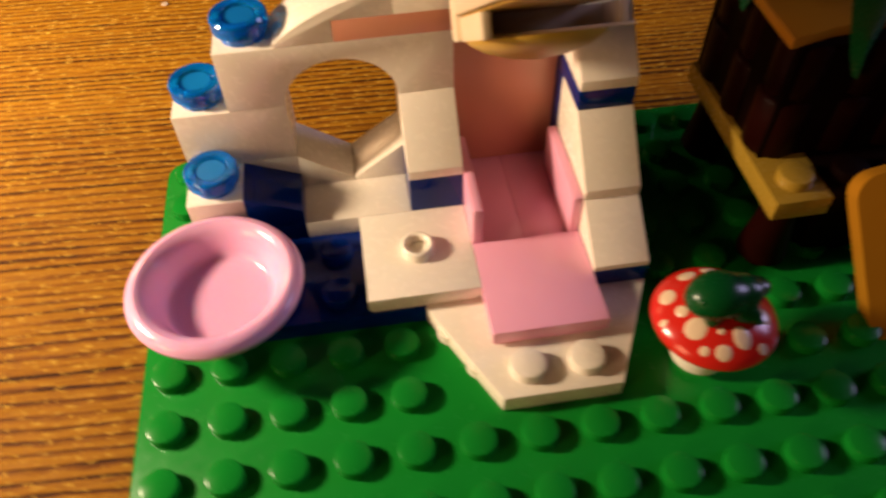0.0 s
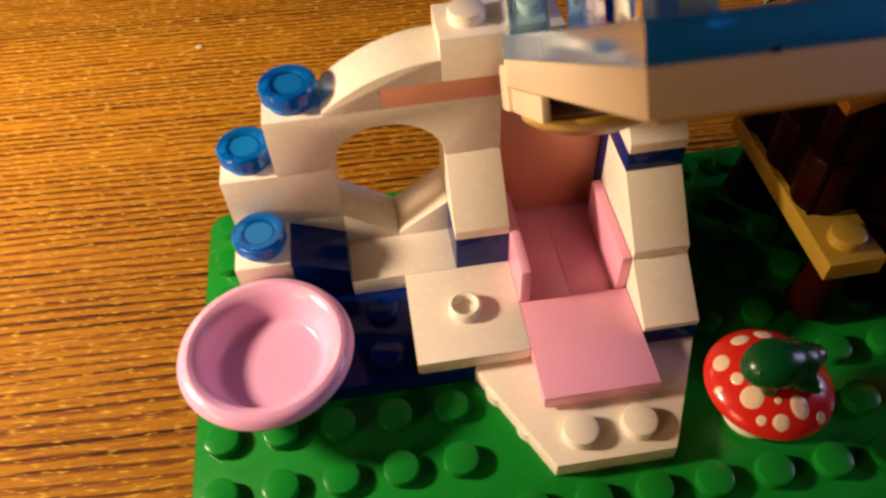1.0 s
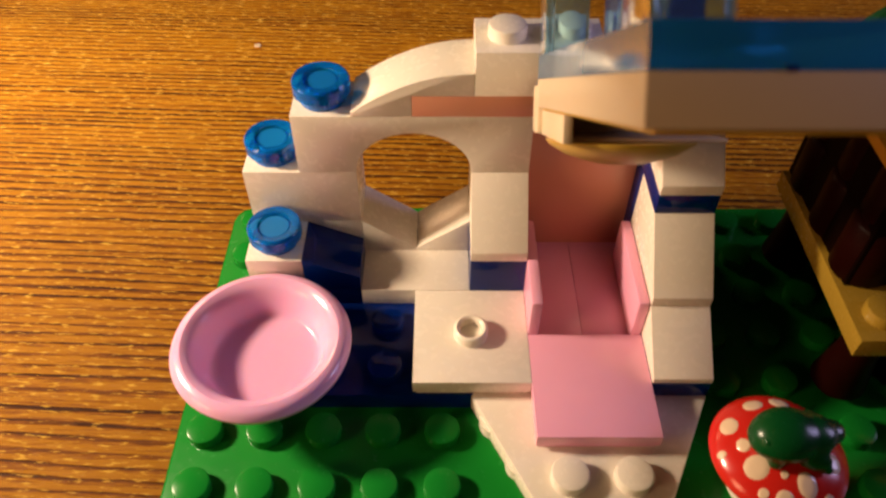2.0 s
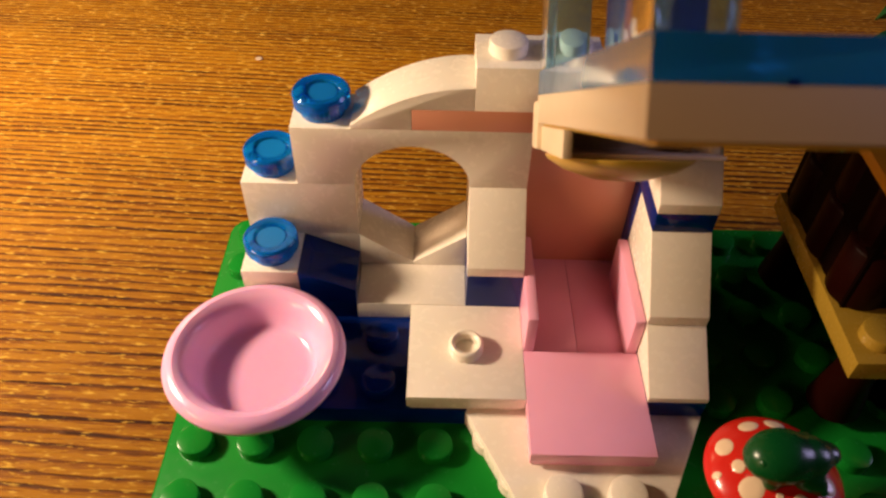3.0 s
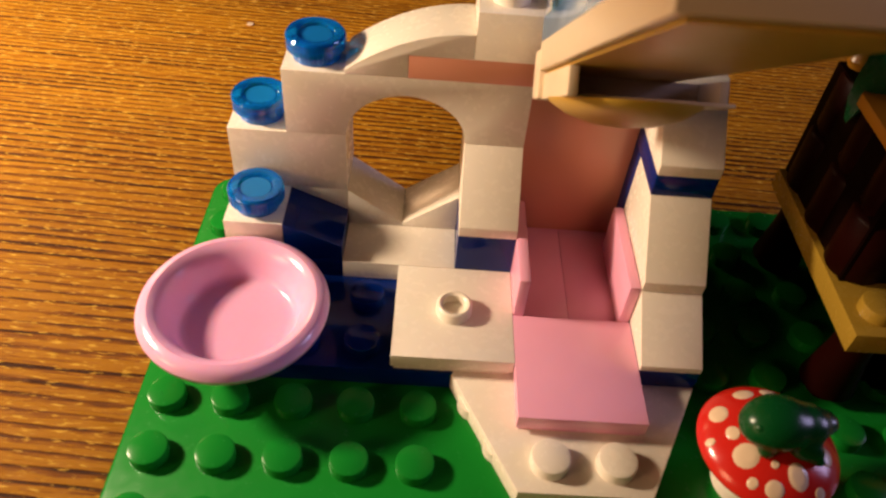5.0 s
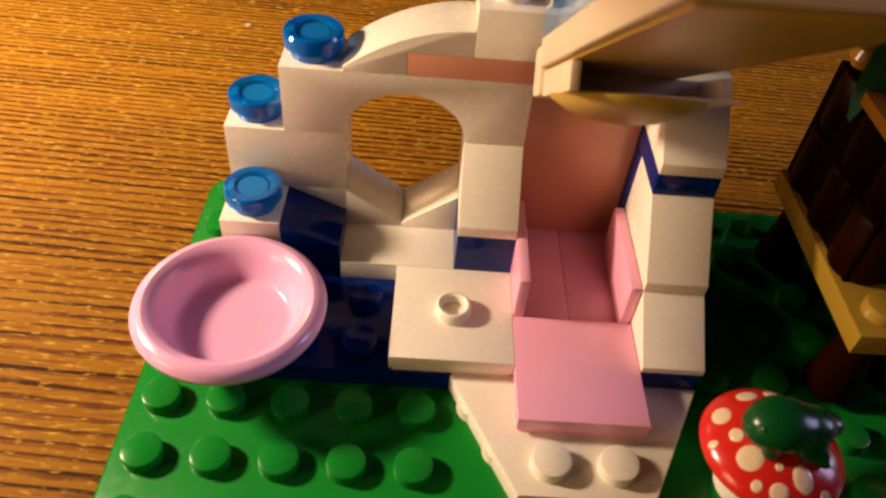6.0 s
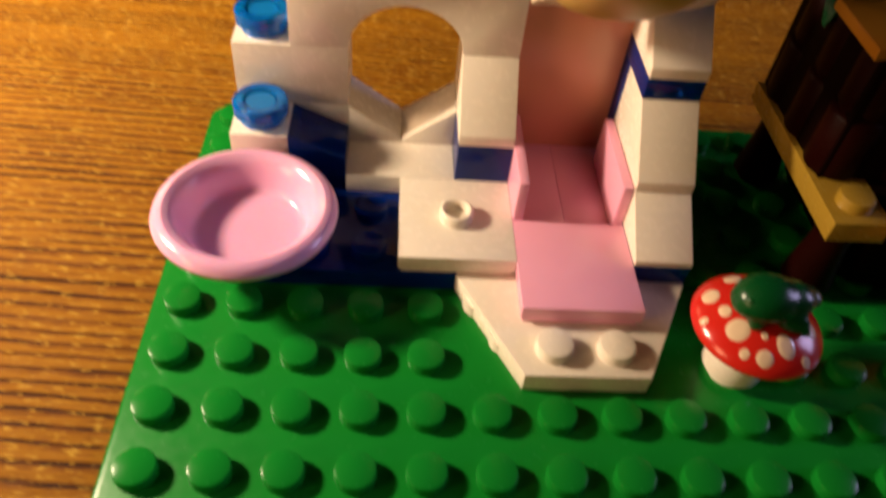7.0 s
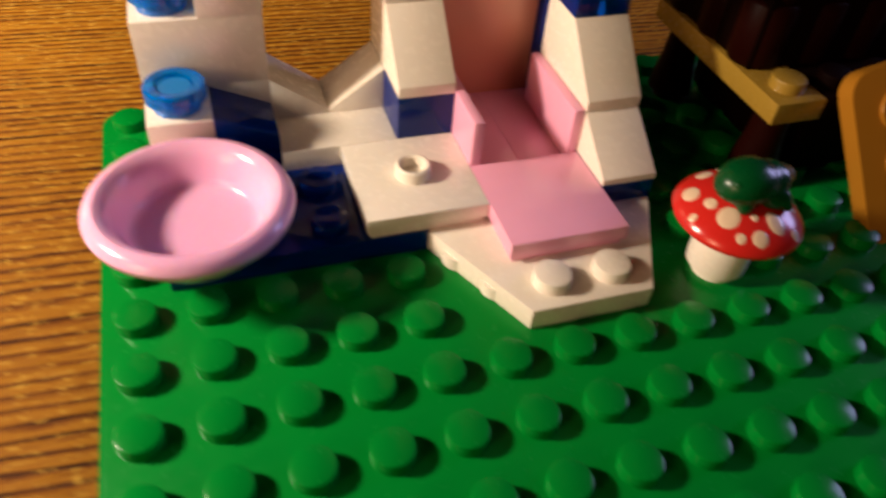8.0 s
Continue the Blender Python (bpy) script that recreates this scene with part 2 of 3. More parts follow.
def rounded_slab(x0, x1, y0, y1, z0, z1, r):
    pts = []
    for cx, cy, a0 in ((x1 - r, y1 - r, 0), (x0 + r, y1 - r, 90), (x0 + r, y0 + r, 180), (x1 - r, y0 + r, 270)):
        for n in range(7):
            a = radians(a0 + 15 * n)
            pts.append((cx + r * math.cos(a), cy + r * math.sin(a)))
    bm = bmesh.new()
    lo, hi = [bm.verts.new((x, y, z0)) for x, y in pts], [bm.verts.new((x, y, z1)) for x, y in pts]
    bm.faces.new(hi)
    bm.faces.new(lo[::-1])
    for n in range(len(pts)):
        m = (n + 1) % len(pts)
        bm.faces.new((lo[n], lo[m], hi[m], hi[n]))
    edges = [e for e in bm.edges if all(abs(v.co.z - z1) < 1e-6 for v in e.verts)]
    bmesh.ops.bevel(bm, geom=edges, offset=0.03, segments=2, profile=0.6, affect="EDGES")
    return bm


part("plate", rounded_slab(0, 16, -11, 5, 0, BASE, 0.4), GREEN, baseplate)

# ---- the white castle ----
castle = thing("toy_castle", (0, 0, 0), "white, pink and clear blue toy brick castle on a green baseplate", "toy castle")
base, _ = [part("base_plate", block(*span, 0, 0.4), NAVY_CLEAR, castle, "dark blue see-through base plate") for span in ((1, 6, 0, 4), (6, 9, 1, 4))]
for x, y in ((3.5, 1.5), (3.5, 0.5), (2.5, 0.5), (2.5, 1.5)):
    stud(x, y, 0.4, NAVY_CLEAR, base)

low_post = part("low_post", block(1, 2, 2, 3, 0.4, 1.6), WHITE, castle)
_, wall_brick = [part("wall_brick", block(1, 3, 3, 4, z, z + 1.2), WHITE, castle) for z in (0.4, 1.6)]


def arc(cx, cz, r, a0, a1, n, squash=1.0):
    return [(cx + r * math.cos(radians(a0 + (a1 - a0) * k / n)), cz + squash * r * math.sin(radians(a0 + (a1 - a0) * k / n))) for k in range(n + 1)]


arch = part("arch", prism([(2, 2.8), (3, 2.8)] + arc(4, 2.8, 1, 180, 0, 20, 0.86)[1:-1] + [(5, 2.8), (6, 2.8), (6, 4), (2, 4)], 3, 4), WHITE, castle)
part("stripe_plate", block(4, 6, 3, 4, 4, 4.4), SHADED_PINK, castle, "flat pink plate between white bricks, with shade in its colour")
bow = [(3 + 2 * k / 14, 4.82 - 0.187 * (2 - 2 * k / 14) ** 2) for k in range(15)]
part("curved_brick", prism([(4, 4.0), (4, 4.4), (5, 4.4)] + bow[::-1] + [(3, 4.0)], 3, 4), WHITE, castle)
tower = part("tower_block", block(5, 7, 3, 4, 4.4, 5.2), WHITE, castle)
for x in (5.5, 6.5):
    stud(x, 3.5, 5.2, WHITE, tower)


def side_wedge(x_high, x_low, y0, y1, z0, rise, lip):
    return prism([(x_high, z0), (x_low, z0), (x_low, z0 + lip), (x_high, z0 + rise)], y0, y1)


def front_slope(x0, x1, y_front, y_top, y_back, z0, z1, lip):
    return prism([(y_front, z0), (y_back, z0), (y_back, z1), (y_top, z1), (y_front, z0 + lip)], x0, x1, axis="x")


part("ledge_tile", block(3, 5, 2, 4, 0.4, 0.8), WHITE, castle)
part("filler_plate", block(2, 3, 2, 3, 0.4, 0.8), NAVY_CLEAR, castle)
part("slope", side_wedge(3, 4, 3, 4, 0.8, 0.8, 0.08), WHITE, castle)
part("slope", side_wedge(5, 4, 3, 4, 0.8, 0.8, 0.08), WHITE, castle)
part("clear_slope", side_wedge(2, 3, 2, 3, 0.8, 0.8, 0.35), NAVY_CLEAR, castle, "dark blue see-through slope")
part("clear_brick", block(5, 6, 2, 4, 0.4, 1.6), NAVY_CLEAR, castle, "dark blue see-through brick")
part("column_slope", front_slope(5, 6, 2, 3, 4, 1.6, 2.8, 0.2), WHITE, castle)


def tile(x0, x1, y0, y1, z0, z1):
    """A flat tile with the small step round its foot."""
    bm = block(x0 + 0.05, x1 - 0.05, y0 + 0.05, y1 - 0.05, z0, z0 + 0.16, bevel=0.01)
    top = block(x0, x1, y0, y1, z0 + 0.12, z1)
    data = bpy.data.meshes.new("joined")
    top.to_mesh(data)
    top.free()
    bm.from_mesh(data)
    return bm


jumper = part("jumper_tile", tile(4, 6, 0, 2, 0.4, 0.8), WHITE, castle, "flat white tile with one hollow stud")
HOLLOW = [(0.18, 0), (0.3, 0), (0.3, 0.17), (0.28, 0.2), (0.25, 0.2125), (0.22, 0.2), (0.2, 0.18), (0.2, 0.02), (0, 0.02)]
part("hollow_stud", lathe(HOLLOW, 5, 1, 0.8), WHITE, jumper)
part("seat_slab", tile(6, 8, -1, 1, 0.4, 0.8), PINK, castle, "flat pink square tile")

wedge = [(5, 1), (9, 1), (9, 0), (8.95, -0.1), (8, -2), (6, -2), (5.05, -0.1), (5, 0)]


def plan(points, z0, z1, bevel=0.028):
    bm = bmesh.new()
    lo, hi = [bm.verts.new((x, y, z0)) for x, y in points], [bm.verts.new((x, y, z1)) for x, y in points]
    bm.faces.new(hi)
    bm.faces.new(lo[::-1])
    for n in range(len(points)):
        m = (n + 1) % len(points)
        bm.faces.new((lo[n], lo[m], hi[m], hi[n]))
    bmesh.ops.recalc_face_normals(bm, faces=bm.faces)
    bmesh.ops.bevel(bm, geom=bm.edges, offset=bevel, segments=2, profile=0.6, affect="EDGES")
    return bm


step = part("wedge_plate", plan(wedge, 0.004, 0.4), WHITE, castle, "white tapered plate with two studs")
for x, y in ((5.42, -0.35), (5.82, -1.1)):
    part("wedge_foot", lathe([(0, 0.004), (0.27, 0.004), (0.29, 0.03), (0.29, 0.25), (0, 0.25)], x, y, 0, 20), WHITE, step)
for x in (6.5, 7.5):
    stud(x, -1.5, 0.4, WHITE, step)
for side in (0, 1):
    x0 = 6 + side
    part("seat_panel", block(x0, x0 + 1, 1, 3.4, 0.4, 0.62), PINK, castle)
    wall = (6, 6.2) if side == 0 else (7.8, 8)
    part("seat_arm", block(*wall, 1, 3, 0.62, 1.65, bevel=0.06), PINK, castle)
part("throne_back", block(6, 8, 3.4, 4, 0.4, 4.4), SHADED_PINK, castle, "tall plain pink back wall, with warm shade in its colour")
part("clear_plate", block(8, 9, 0, 2, 0.4, 0.8), NAVY_CLEAR, castle)
part("lower_slope", front_slope(8, 9, 0, 1, 2, 0.8, 1.6, 0.12), WHITE, castle)
part("upper_slope", front_slope(8, 9, 1, 2, 3, 1.6, 2.8, 0.2), WHITE, castle)
part("clear_plate", block(8, 9, 2, 4, 2.8, 3.2), NAVY_CLEAR, castle)
part("clear_brick", block(8, 9, 3, 4, 0.4, 2.8), NAVY_CLEAR, castle, "dark blue see-through brick")
part("column_slope", front_slope(8, 9, 2, 3, 4, 3.2, 4.4, 0.2), WHITE, castle)

CUP = [(0, 0.24), (0.25, 0.24), (0.3, 0.22), (0.3, 0.0), (0.38, 0.0), (0.4, 0.12), (0.48, 0.18), (0.48, 0.38), (0.45, 0.42), (0.33, 0.42), (0.3, 0.4), (0.29, 0.33), (0, 0.33)]
for x, y, z, below in ((1.5, 2.5, 1.6, low_post), (1.5, 3.5, 2.8, wall_brick), (2.5, 3.5, 4.0, arch)):
    stud(x, y, z, WHITE, below)
    cap = part("round_top", lathe(CUP, x, y, z + 0.005), BLUE_CLEAR, castle, "clear blue round cap")
    part("cap_core", lathe([(0, 0.335), (0.27, 0.335), (0.27, 0.355), (0.26, 0.365), (0, 0.365)], x, y, z + 0.005, 32), TEAL_CLEAR, cap, "paler blue round middle of the cap")

# ---- the pink bowl ----
bowl = thing("toy_bowl", (1.5, 0.45, 0.4), "glossy pink round toy bowl with a thick rim", "bowl")
BOWL = [(0, 0.24), (0.78, 0.24), (0.87, 0.25), (0.93, 0.29), (0.98, 0.4), (1.05, 0.6), (1.12, 0.74), (1.2, 0.82), (1.29, 0.86), (1.38, 0.84), (1.45, 0.78), (1.49, 0.69), (1.47, 0.6), (1.41, 0.54), (1.3, 0.48), (1.12, 0.2), (0.98, 0.04), (0.82, 0), (0, 0)]
part("shell", lathe(BOWL, 0, 0, 0.2, 80), PALE_PINK, bowl)
part("foot", lathe([(0, 0), (0.42, 0), (0.42, 0.21), (0, 0.21)], 0, 0, 0.0, 32), PALE_PINK, bowl)

# ---- the balcony that tips up over the throne: built flat as x, distance out and height, then leaned up ----
LEAN = radians(35)


def tipped(bm):
    """Out along the balcony and up from its underside at 5.4, turned about its far lower edge."""
    for v in bm.verts:
        out, up = v.co.y - 7, v.co.z - 5.4
        v.co.x -= 0.1
        v.co.y, v.co.z = -2.68 - math.cos(LEAN) * out + math.sin(LEAN) * up, 8.21 + math.sin(LEAN) * out + math.cos(LEAN) * up
    return bm


part("balcony_core", tipped(block(6.18, 7.82, 1.18, 6.82, 5.395, 5.8, 0, 0.01)), TAN_WHITE, castle)
part("balcony_floor", tipped(block(6.1, 7.9, 1.1, 6.93, 5.36, 5.39, 0, 0.008)), GOLD, castle, "cream gold plate tipping up and out")
for rim in ((6, 8, 6.82, 7), (6, 8, 1, 1.18), (6, 6.18, 1.18, 6.82), (7.82, 8, 1.18, 6.82)):
    part("plate_rim", tipped(block(*rim, 5.4, 5.8, 0, 0.015)), TAN_WHITE, castle, "white edge of the tipped plate")
part("balcony_hinge", tipped(block(6, 8, 0.45, 1.0, 5.0, 5.72, bevel=0.06)), TAN_WHITE, castle)
for wall in ((6.08, 6.2, 1, 3, 5.0, 5.355), (8.26, 8.38, 1, 2.0, 5.0, 5.355), (6.2, 8.26, 1, 2.6, 5.0, 5.05), (6.2, 8.26, 1, 1.2, 5.05, 5.355)):
    part("bracket_wall", tipped(block(*wall, 0, 0.012)), TAN_WHITE, castle, "thin wall of a hollow white bracket")
DISH = [(0, -0.34), (0.4, -0.3), (0.75, -0.19), (0.97, -0.05), (1.0, 0.0), (0, 0.0)]
part("round_dish", tipped(lathe(DISH, 7, 2.1, 5.0, 40)), GOLD, castle, "cream round dish under the balcony")
panel = part("balcony_panel", tipped(block(6, 8, 1, 7, 5.8, 6.14)), SKY_CLEAR, castle, "light blue see-through panel")


def joined(*pieces):
    """One bmesh out of several."""
    whole = bmesh.new()
    for piece in pieces:
        data = bpy.data.meshes.new("joined")
        piece.to_mesh(data)
        piece.free()
        whole.from_mesh(data)
        bpy.data.meshes.remove(data)
    return whole


for out, edge in ((1.05, 1.53), (6.35, 6.83)):
    corner = joined(block(6, 6.12, out, out + 0.6, 6.14, 8.0), block(6.124, 6.6, edge, edge + 0.12, 6.14, 8.0))
    part("panel_post", tipped(corner), PALE_CLEAR, panel, "pale blue see-through corner post")
part("panel_brick", tipped(block(6.6, 7.4, 2.6, 4.2, 6.14, 7.2)), NAVY_CLEAR, panel, "dark blue see-through brick")
part("panel_notch", tipped(block(6.95, 7.03, 6.99, 7.01, 5.79, 5.84, 0, 0.003)), NAVY_CLEAR, castle)

# ---- mushroom ----
mushroom = thing("toy_mushroom", (9.5, -1.5, 0), "red toy mushroom with pale spots on a white stem", "mushroom")
STEM = [(0, 0), (0.36, 0), (0.36, 0.16), (0.48, 0.18), (0.49, 0.3), (0.49, 1.1), (0.46, 1.16), (0, 1.16)]
part("stem", lathe(STEM, 0, 0, 0), WHITE, mushroom, "round ivory stem")
CAP = [(0, 1.12), (0.9, 1.12), (0.98, 1.15), (1.0, 1.21), (0.98, 1.27), (0.9, 1.36), (0.78, 1.45), (0.62, 1.54), (0.42, 1.62), (0.22, 1.66), (0, 1.67)]
dome = part("cap", lathe(CAP, 0, 0, 0, 64), RED, mushroom, "glossy red domed cap")


def dome_height(r):
    pts = [(p, h) for p, h in CAP[3:]][::-1]
    for (r0, h0), (r1, h1) in zip(pts, pts[1:]):
        if r0 <= r <= r1:
            return h0 + (h1 - h0) * (r - r0) / (r1 - r0)
    return pts[-1][1]


def spot(cx, cy, size, stretch=1.0):
    """A thin pale patch that follows the dome; stretched along the rim."""
    bm = bmesh.new()
    away = math.atan2(cy, cx)
    rings = [[bm.verts.new((cx, cy, dome_height(math.hypot(cx, cy)) + 0.012))]]
    for k in (0.4, 0.75, 1.0):
        ring = []
        for n in range(20):
            a = 2 * math.pi * n / 20
            du, dv = k * size * math.cos(a), k * size * stretch * math.sin(a)
            x, y = cx + du * math.cos(away) - dv * math.sin(away), cy + du * math.sin(away) + dv * math.cos(away)
            r = min(math.hypot(x, y), 0.985)
            ring.append(bm.verts.new((x, y, dome_height(r) + (0.012 if k < 1 else -0.01))))
        rings.append(ring)
    for n in range(20):
        m = (n + 1) % 20
        bm.faces.new((rings[0][0], rings[1][n], rings[1][m]))
        for a, b in zip(rings[1:], rings[2:]):
            bm.faces.new((a[n], a[m], b[m], b[n]))
    return bm


SPOTS = [(-0.51, -0.36, 0.19, 1.0), (-0.2, -0.79, 0.12, 1.2), (0.13, -0.63, 0.19, 0.85), (-0.7, 0.34, 0.13, 1.35), (-0.26, 0.68, 0.12, 1.5), (-0.89, -0.08, 0.065, 1.0),
         (-0.61, -0.02, 0.1, 1.2), (-0.47, -0.7, 0.075, 1.1), (-0.17, -0.5, 0.06, 1.0), (0.62, -0.3, 0.13, 1.2), (0.45, -0.78, 0.08, 1.2), (0.15, 0.72, 0.13, 1.3), (0.6, 0.45, 0.15, 1.1)]
for cx, cy, size, stretch in SPOTS:
    part("spot", spot(cx, cy, size, stretch), CREAM, dome, "pale cream spot")

# ---- frog ----
def ball(bm, x, y, z, rx, ry, rz, turn=0):
    m = Matrix.Translation((x, y, z)) @ Matrix.Rotation(radians(turn), 4, "Z") @ Matrix.Diagonal((rx, ry, rz, 1))
    bmesh.ops.create_uvsphere(bm, u_segments=20, v_segments=12, radius=1, matrix=m)


frog = thing("toy_frog", (9.5, -1.5, 1.6), "glossy dark green plastic toy frog on a mushroom", "toy frog")
bm = bmesh.new()
for shape in ((-0.14, -0.06, 0.32, 0.52, 0.42, 0.34, 8), (-0.4, -0.08, 0.28, 0.27, 0.32, 0.22, 0), (0.22, -0.04, 0.32, 0.38, 0.33, 0.25, 0), (0.52, 0.0, 0.3, 0.22, 0.2, 0.16, 5),
              (-0.42, 0.08, 0.44, 0.12, 0.12, 0.09, 0), (-0.4, -0.24, 0.43, 0.12, 0.12, 0.09, 0), (0.24, -0.36, 0.14, 0.25, 0.14, 0.18, -15), (0.4, -0.42, 0.02, 0.15, 0.1, 0.08, -25),
              (0.3, 0.3, 0.12, 0.24, 0.14, 0.16, 20), (-0.28, -0.36, 0.08, 0.13, 0.11, 0.14, 0), (-0.28, 0.24, 0.08, 0.13, 0.11, 0.14, 0)):
    ball(bm, *shape)
body = part("body", bm, FROG, frog)
smooth(body.data, 180)
fuse = body.modifiers.new("fuse", "REMESH")
fuse.mode, fuse.voxel_size, fuse.use_smooth_shade = "VOXEL", 0.00028, True
ease = body.modifiers.new("ease", "SMOOTH")
ease.factor, ease.iterations = 0.5, 18
for side in (-1, 1):
    bm = bmesh.new()
    ball(bm, -0.47, 0.16 * side - 0.08, 0.45, 0.08, 0.08, 0.07)
    part("eye", bm, FROG, body)

# ---- tree house ----
hut = thing("toy_tree_house", (0, 0, 0), "dark brown log tree house on a tan plate with legs", "toy tree house")
LEG = [(0, 0), (0.3, 0), (0.3, 0.15), (0.46, 0.2), (0.34, 1.0), (0.3, 1.6), (0, 1.6)]
for x, y in ((11.5, 0.5), (11.5, 3.5), (14.5, 0.5), (14.5, 3.5)):
    part("leg", lathe(LEG, x, y, 0), RUSSET, hut, "reddish brown round leg")
# unseen block added to keep window light from under the deck
part("under_deck_block", block(12.15, 14.85, 0.3, 3.8, 0, 1.6, bevel=0.3), BROWN, hut, "dark brown block added under the deck to stop light")
deck = part("deck", block(11, 12, 0, 4, 1.6, 2.0), TAN, hut, "tan plate deck")
# tan deck runs on here, its shadow painted as brown plate and studs
shaded_deck = part("shaded_deck", block(12, 15, 0, 4, 1.6, 2.0), BROWN, hut, "rest of the tan deck, its shade put into dark brown")
stud(11.5, 0.5, 2.0, TAN, deck)
for x in (12.5, 13.5, 14.5):
    stud(x, 0.5, 2.0, BROWN, shaded_deck)
part("wall", block(11.12, 15, 1.12, 4, 2.0, 4.3), BROWN, hut, "dark brown wall of the tree house")
LOG = [(0, 0), (0.44, 0), (0.48, 0.06), (0.48, 1.1), (0.44, 1.16), (0.38, 1.19), (0.4, 1.24), (0.44, 1.3), (0.44, 2.22), (0.4, 2.28), (0, 2.28)]
for x, y in ((11.48, 1.5), (11.48, 2.5), (11.48, 3.52), (12.5, 1.5), (13.5, 1.5), (14.5, 1.5)):
    part("log", lathe(LOG, x, y, 2.0, 24), RUSSET, hut, "dark reddish brown round log")
part("roof_panel", plan([(10.92, 2.7), (10.92, 1.1), (11.7, 1.3), (15, 1.6), (15, 4), (12.2, 4)], 4.3, 4.5), YELLOW, hut, "orange-yellow roof panel with a pointed corner")


def leaf(base, bend, tip, width):
    """A long pointed leaf with a keel, arching from its base over a bend to its tip."""
    base, bend, tip = Vector(base), Vector(bend), Vector(tip)
    bm = bmesh.new()
    rows = []
    for k in range(13):
        s = k / 12
        mid = base * (1 - s) ** 2 + bend * 2 * s * (1 - s) + tip * s * s
        way = ((bend - base) * (1 - s) + (tip - bend) * s).normalized()
        side = way.cross(Vector((0.1, -0.7, 0.7))).normalized()
        face = side.cross(way).normalized()
        w = width * math.sin(math.pi * min(1, 0.1 + 0.9 * s)) ** 0.7 + 0.01
        rows.append([bm.verts.new(mid + side * w * a + face * lift) for a, lift in ((-1, 0), (-0.5, 0.05), (0, 0.1), (0.5, 0.05), (1, 0), (0, -0.04))])
    for a, b in zip(rows, rows[1:]):
        for n in range(6):
            m = (n + 1) % 6
            bm.faces.new((a[n], a[m], b[m], b[n]))
    bm.faces.new(rows[0])
    bm.faces.new(rows[-1][::-1])
    return bm


CROWN = (13.0, 3.2, 5.9)
for bend, tip, width in (((11.6, 0.9, 7.0), (12.1, 1.0, 3.75), 0.56), ((11.4, 2.5, 6.1), (11.0, 2.9, 3.9), 0.62), ((12.0, 4.0, 5.7), (10.84, 4.0, 4.44), 0.3),
                         ((14.0, 2.4, 6.3), (15.2, 1.8, 4.4), 0.4), ((14.0, 4.2, 6.2), (14.8, 5.2, 4.6), 0.4), ((12.8, 4.6, 6.2), (12.4, 5.8, 4.7), 0.38)):
    part("leaf", leaf(CROWN, bend, tip, width), LEAF, hut, "dark green pointed leaf")
part("treetop_post", lathe([(0, 0), (0.4, 0), (0.4, 1.7), (0, 1.7)], 13.0, 3.2, 4.3), BROWN, hut)
FLOWER = [(0, -0.2), (0.18, -0.15), (0.26, 0.0), (0.2, 0.16), (0, 0.22)]
for x, y, z in ((11.12, 3.4, 4.7), (11.6, 3.5, 4.75)):
    part("fruit", lathe(FLOWER, x, y, z, 20), YELLOW, hut, "round orange-yellow fruit")

# ---- a crumb on the table ----
crumb = part("crumb", lathe([(0, 0), (0.08, 0.0), (0.1, 0.015), (0.085, 0.03), (0, 0.035)], 0, 0, 0, 14), CREAM, None)
crumb.location = (-0.75 * U, 11.75 * U, -BASE * U)
tagged(crumb, "tiny pale crumb lying on a pine table", "crumb")

# ---- yellow beam leaning by the tree house ----
ladder = thing("toy_ladder", (12.66, -1.67, 0), "orange-yellow toy beam with round holes, leaning on a deck", "toy beam")
SLANT = Matrix(((0.977, 0.112, -0.18, 0), (0.0, 0.849, 0.53, 0), (0.212, -0.518, 0.83, 0), (0, 0, 0, 1)))
WIDE, LONG, THICK, HOLES = 1.7, 2.98, 0.36, (0.35, 1.28, 2.2)


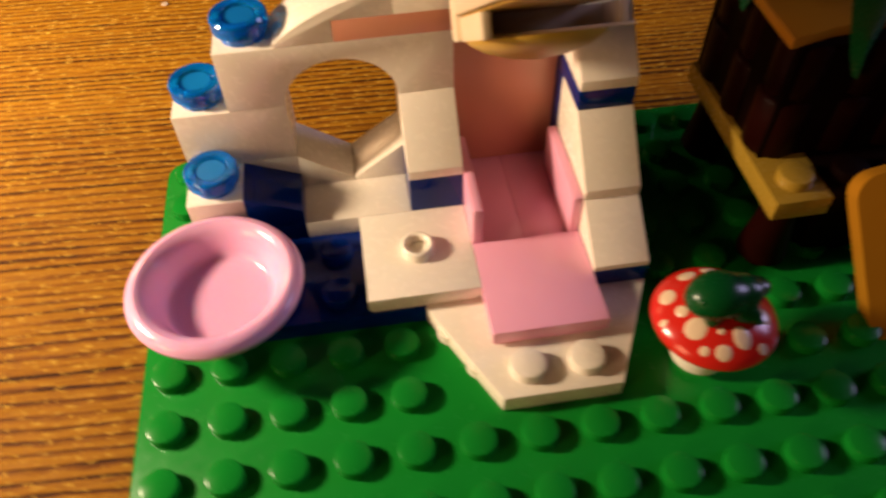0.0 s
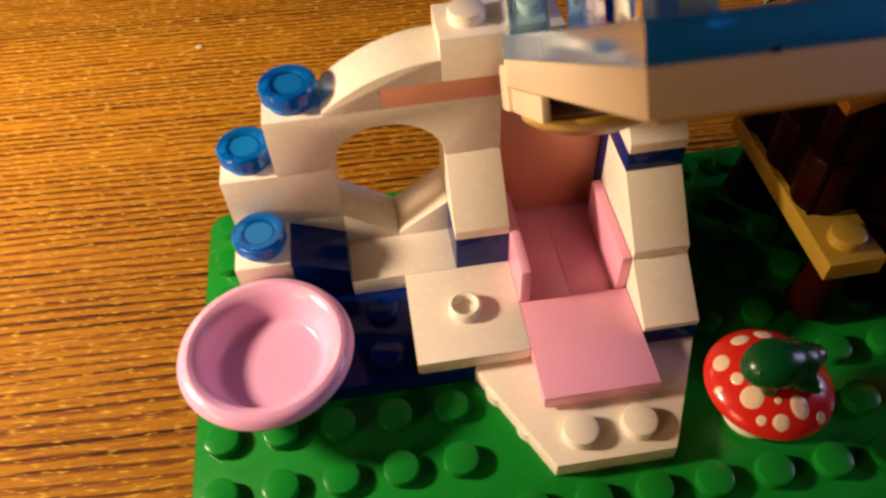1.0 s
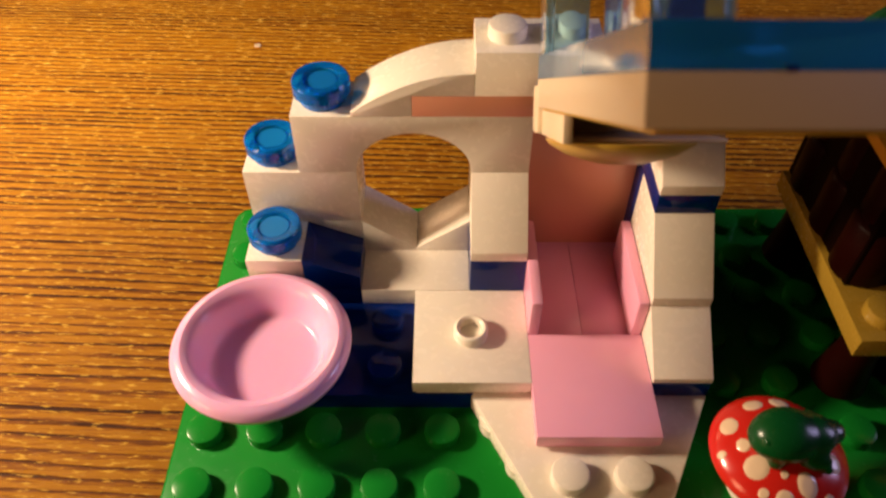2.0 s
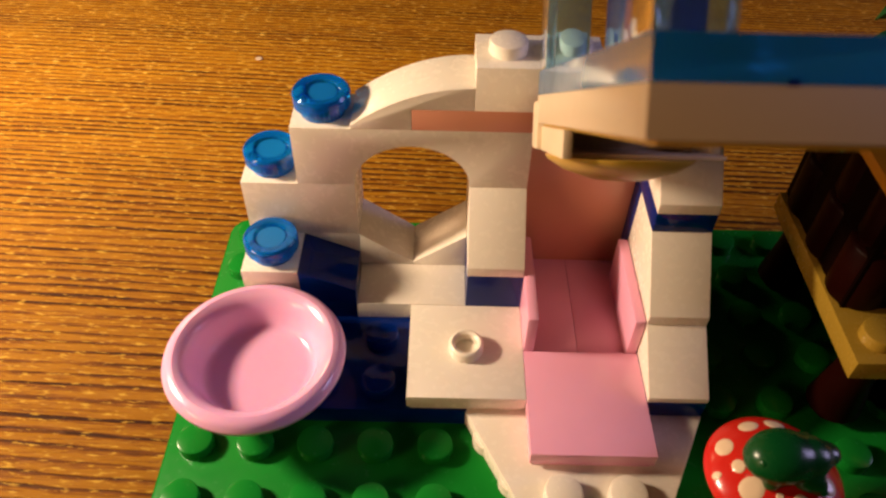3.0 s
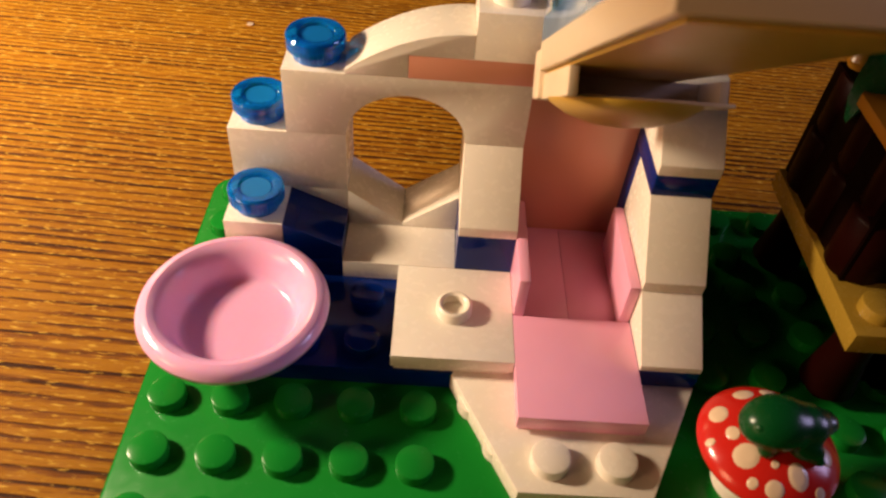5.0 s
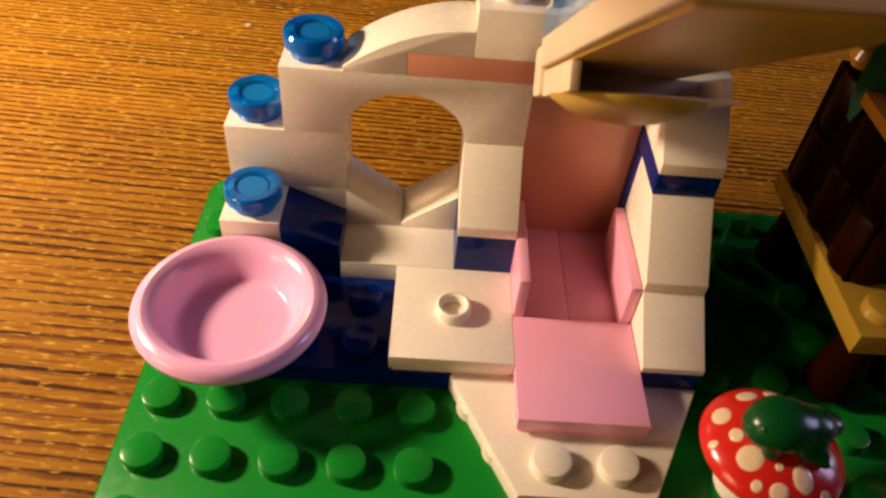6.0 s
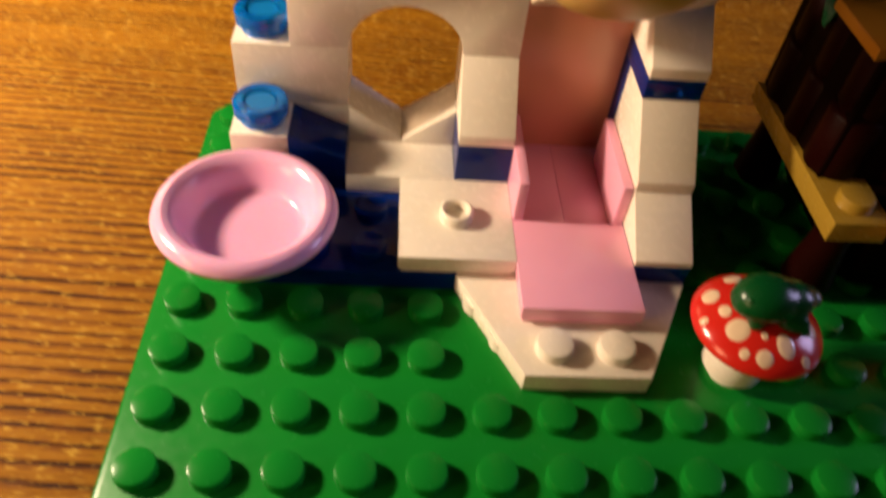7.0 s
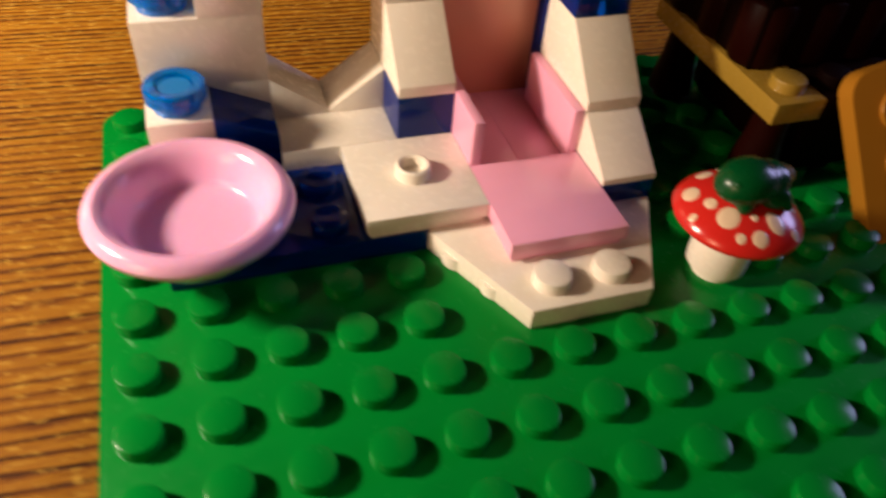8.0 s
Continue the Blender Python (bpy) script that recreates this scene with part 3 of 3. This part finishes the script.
def beam(width, length, thick, holes):
    """A flat beam with a square foot, a rounded head and a row of round holes, lying in x-z."""
    bm = bmesh.new()
    r = 0.4
    outline = [(0, 0), (width, 0)] + [(width - r + r * math.cos(radians(a)), length - r + r * math.sin(radians(a))) for a in range(0, 91, 15)]
    outline += [(r + r * math.cos(radians(a)), length - r + r * math.sin(radians(a))) for a in range(90, 181, 15)]
    rims = [[(width / 2 + 0.26 * math.cos(radians(a)), h + 0.26 * math.sin(radians(a))) for a in range(0, 360, 20)] for h in holes]
    for pts in [outline] + rims:
        front = [bm.verts.new((x, 0, z)) for x, z in pts]
        back = [bm.verts.new((x, thick, z)) for x, z in pts]
        for n in range(len(pts)):
            m = (n + 1) % len(pts)
            bm.faces.new((front[n], front[m], back[m], back[n]))
    for y in (0, thick):
        edges = [e for e in bm.edges if all(abs(v.co.y - y) < 1e-6 for v in e.verts)]
        bmesh.ops.triangle_fill(bm, use_beauty=True, use_dissolve=False, edges=edges)
    feet = [v for v in bm.verts if v.co.z < 1e-6]
    bmesh.ops.transform(bm, matrix=SLANT, verts=bm.verts)
    up = SLANT.col[2].xyz
    for v in feet:
        v.co -= up * (v.co.z / up.z)
    bmesh.ops.recalc_face_normals(bm, faces=bm.faces)
    return bm


bar = part("beam", beam(WIDE, LONG, THICK, HOLES), YELLOW, ladder)
for h in HOLES[1:]:
    bm = lathe([(0.25, -0.05), (0.27, -0.06), (0.36, -0.06), (0.38, -0.04), (0.38, 0.0), (0.25, 0.0), (0.25, -0.05)], 0, 0, 0, 28)
    bmesh.ops.transform(bm, matrix=SLANT @ Matrix.Translation((WIDE / 2, 0, h)) @ Matrix.Rotation(radians(-90), 4, "X"), verts=bm.verts)
    part("hole_rim", bm, YELLOW, bar)

# ---- studs of the baseplate ----
GREEN_STUD = mesh_of("stud", lathe(STUD, 0, 0, 0, 24))
smooth(GREEN_STUD)
GREEN_STUD.materials.append(GREEN)
for i in range(16):
    for j in range(16):
        x, y = i + 0.5, 4.5 - j
        if 1 < x < 9 and 0 < y < 4 or 5.2 < x < 8.8 and -2 < y < 0:
            continue
        ob = new("stud", GREEN_STUD)
        ob.parent = baseplate
        ob.location = (x * U, y * U, BASE * U)
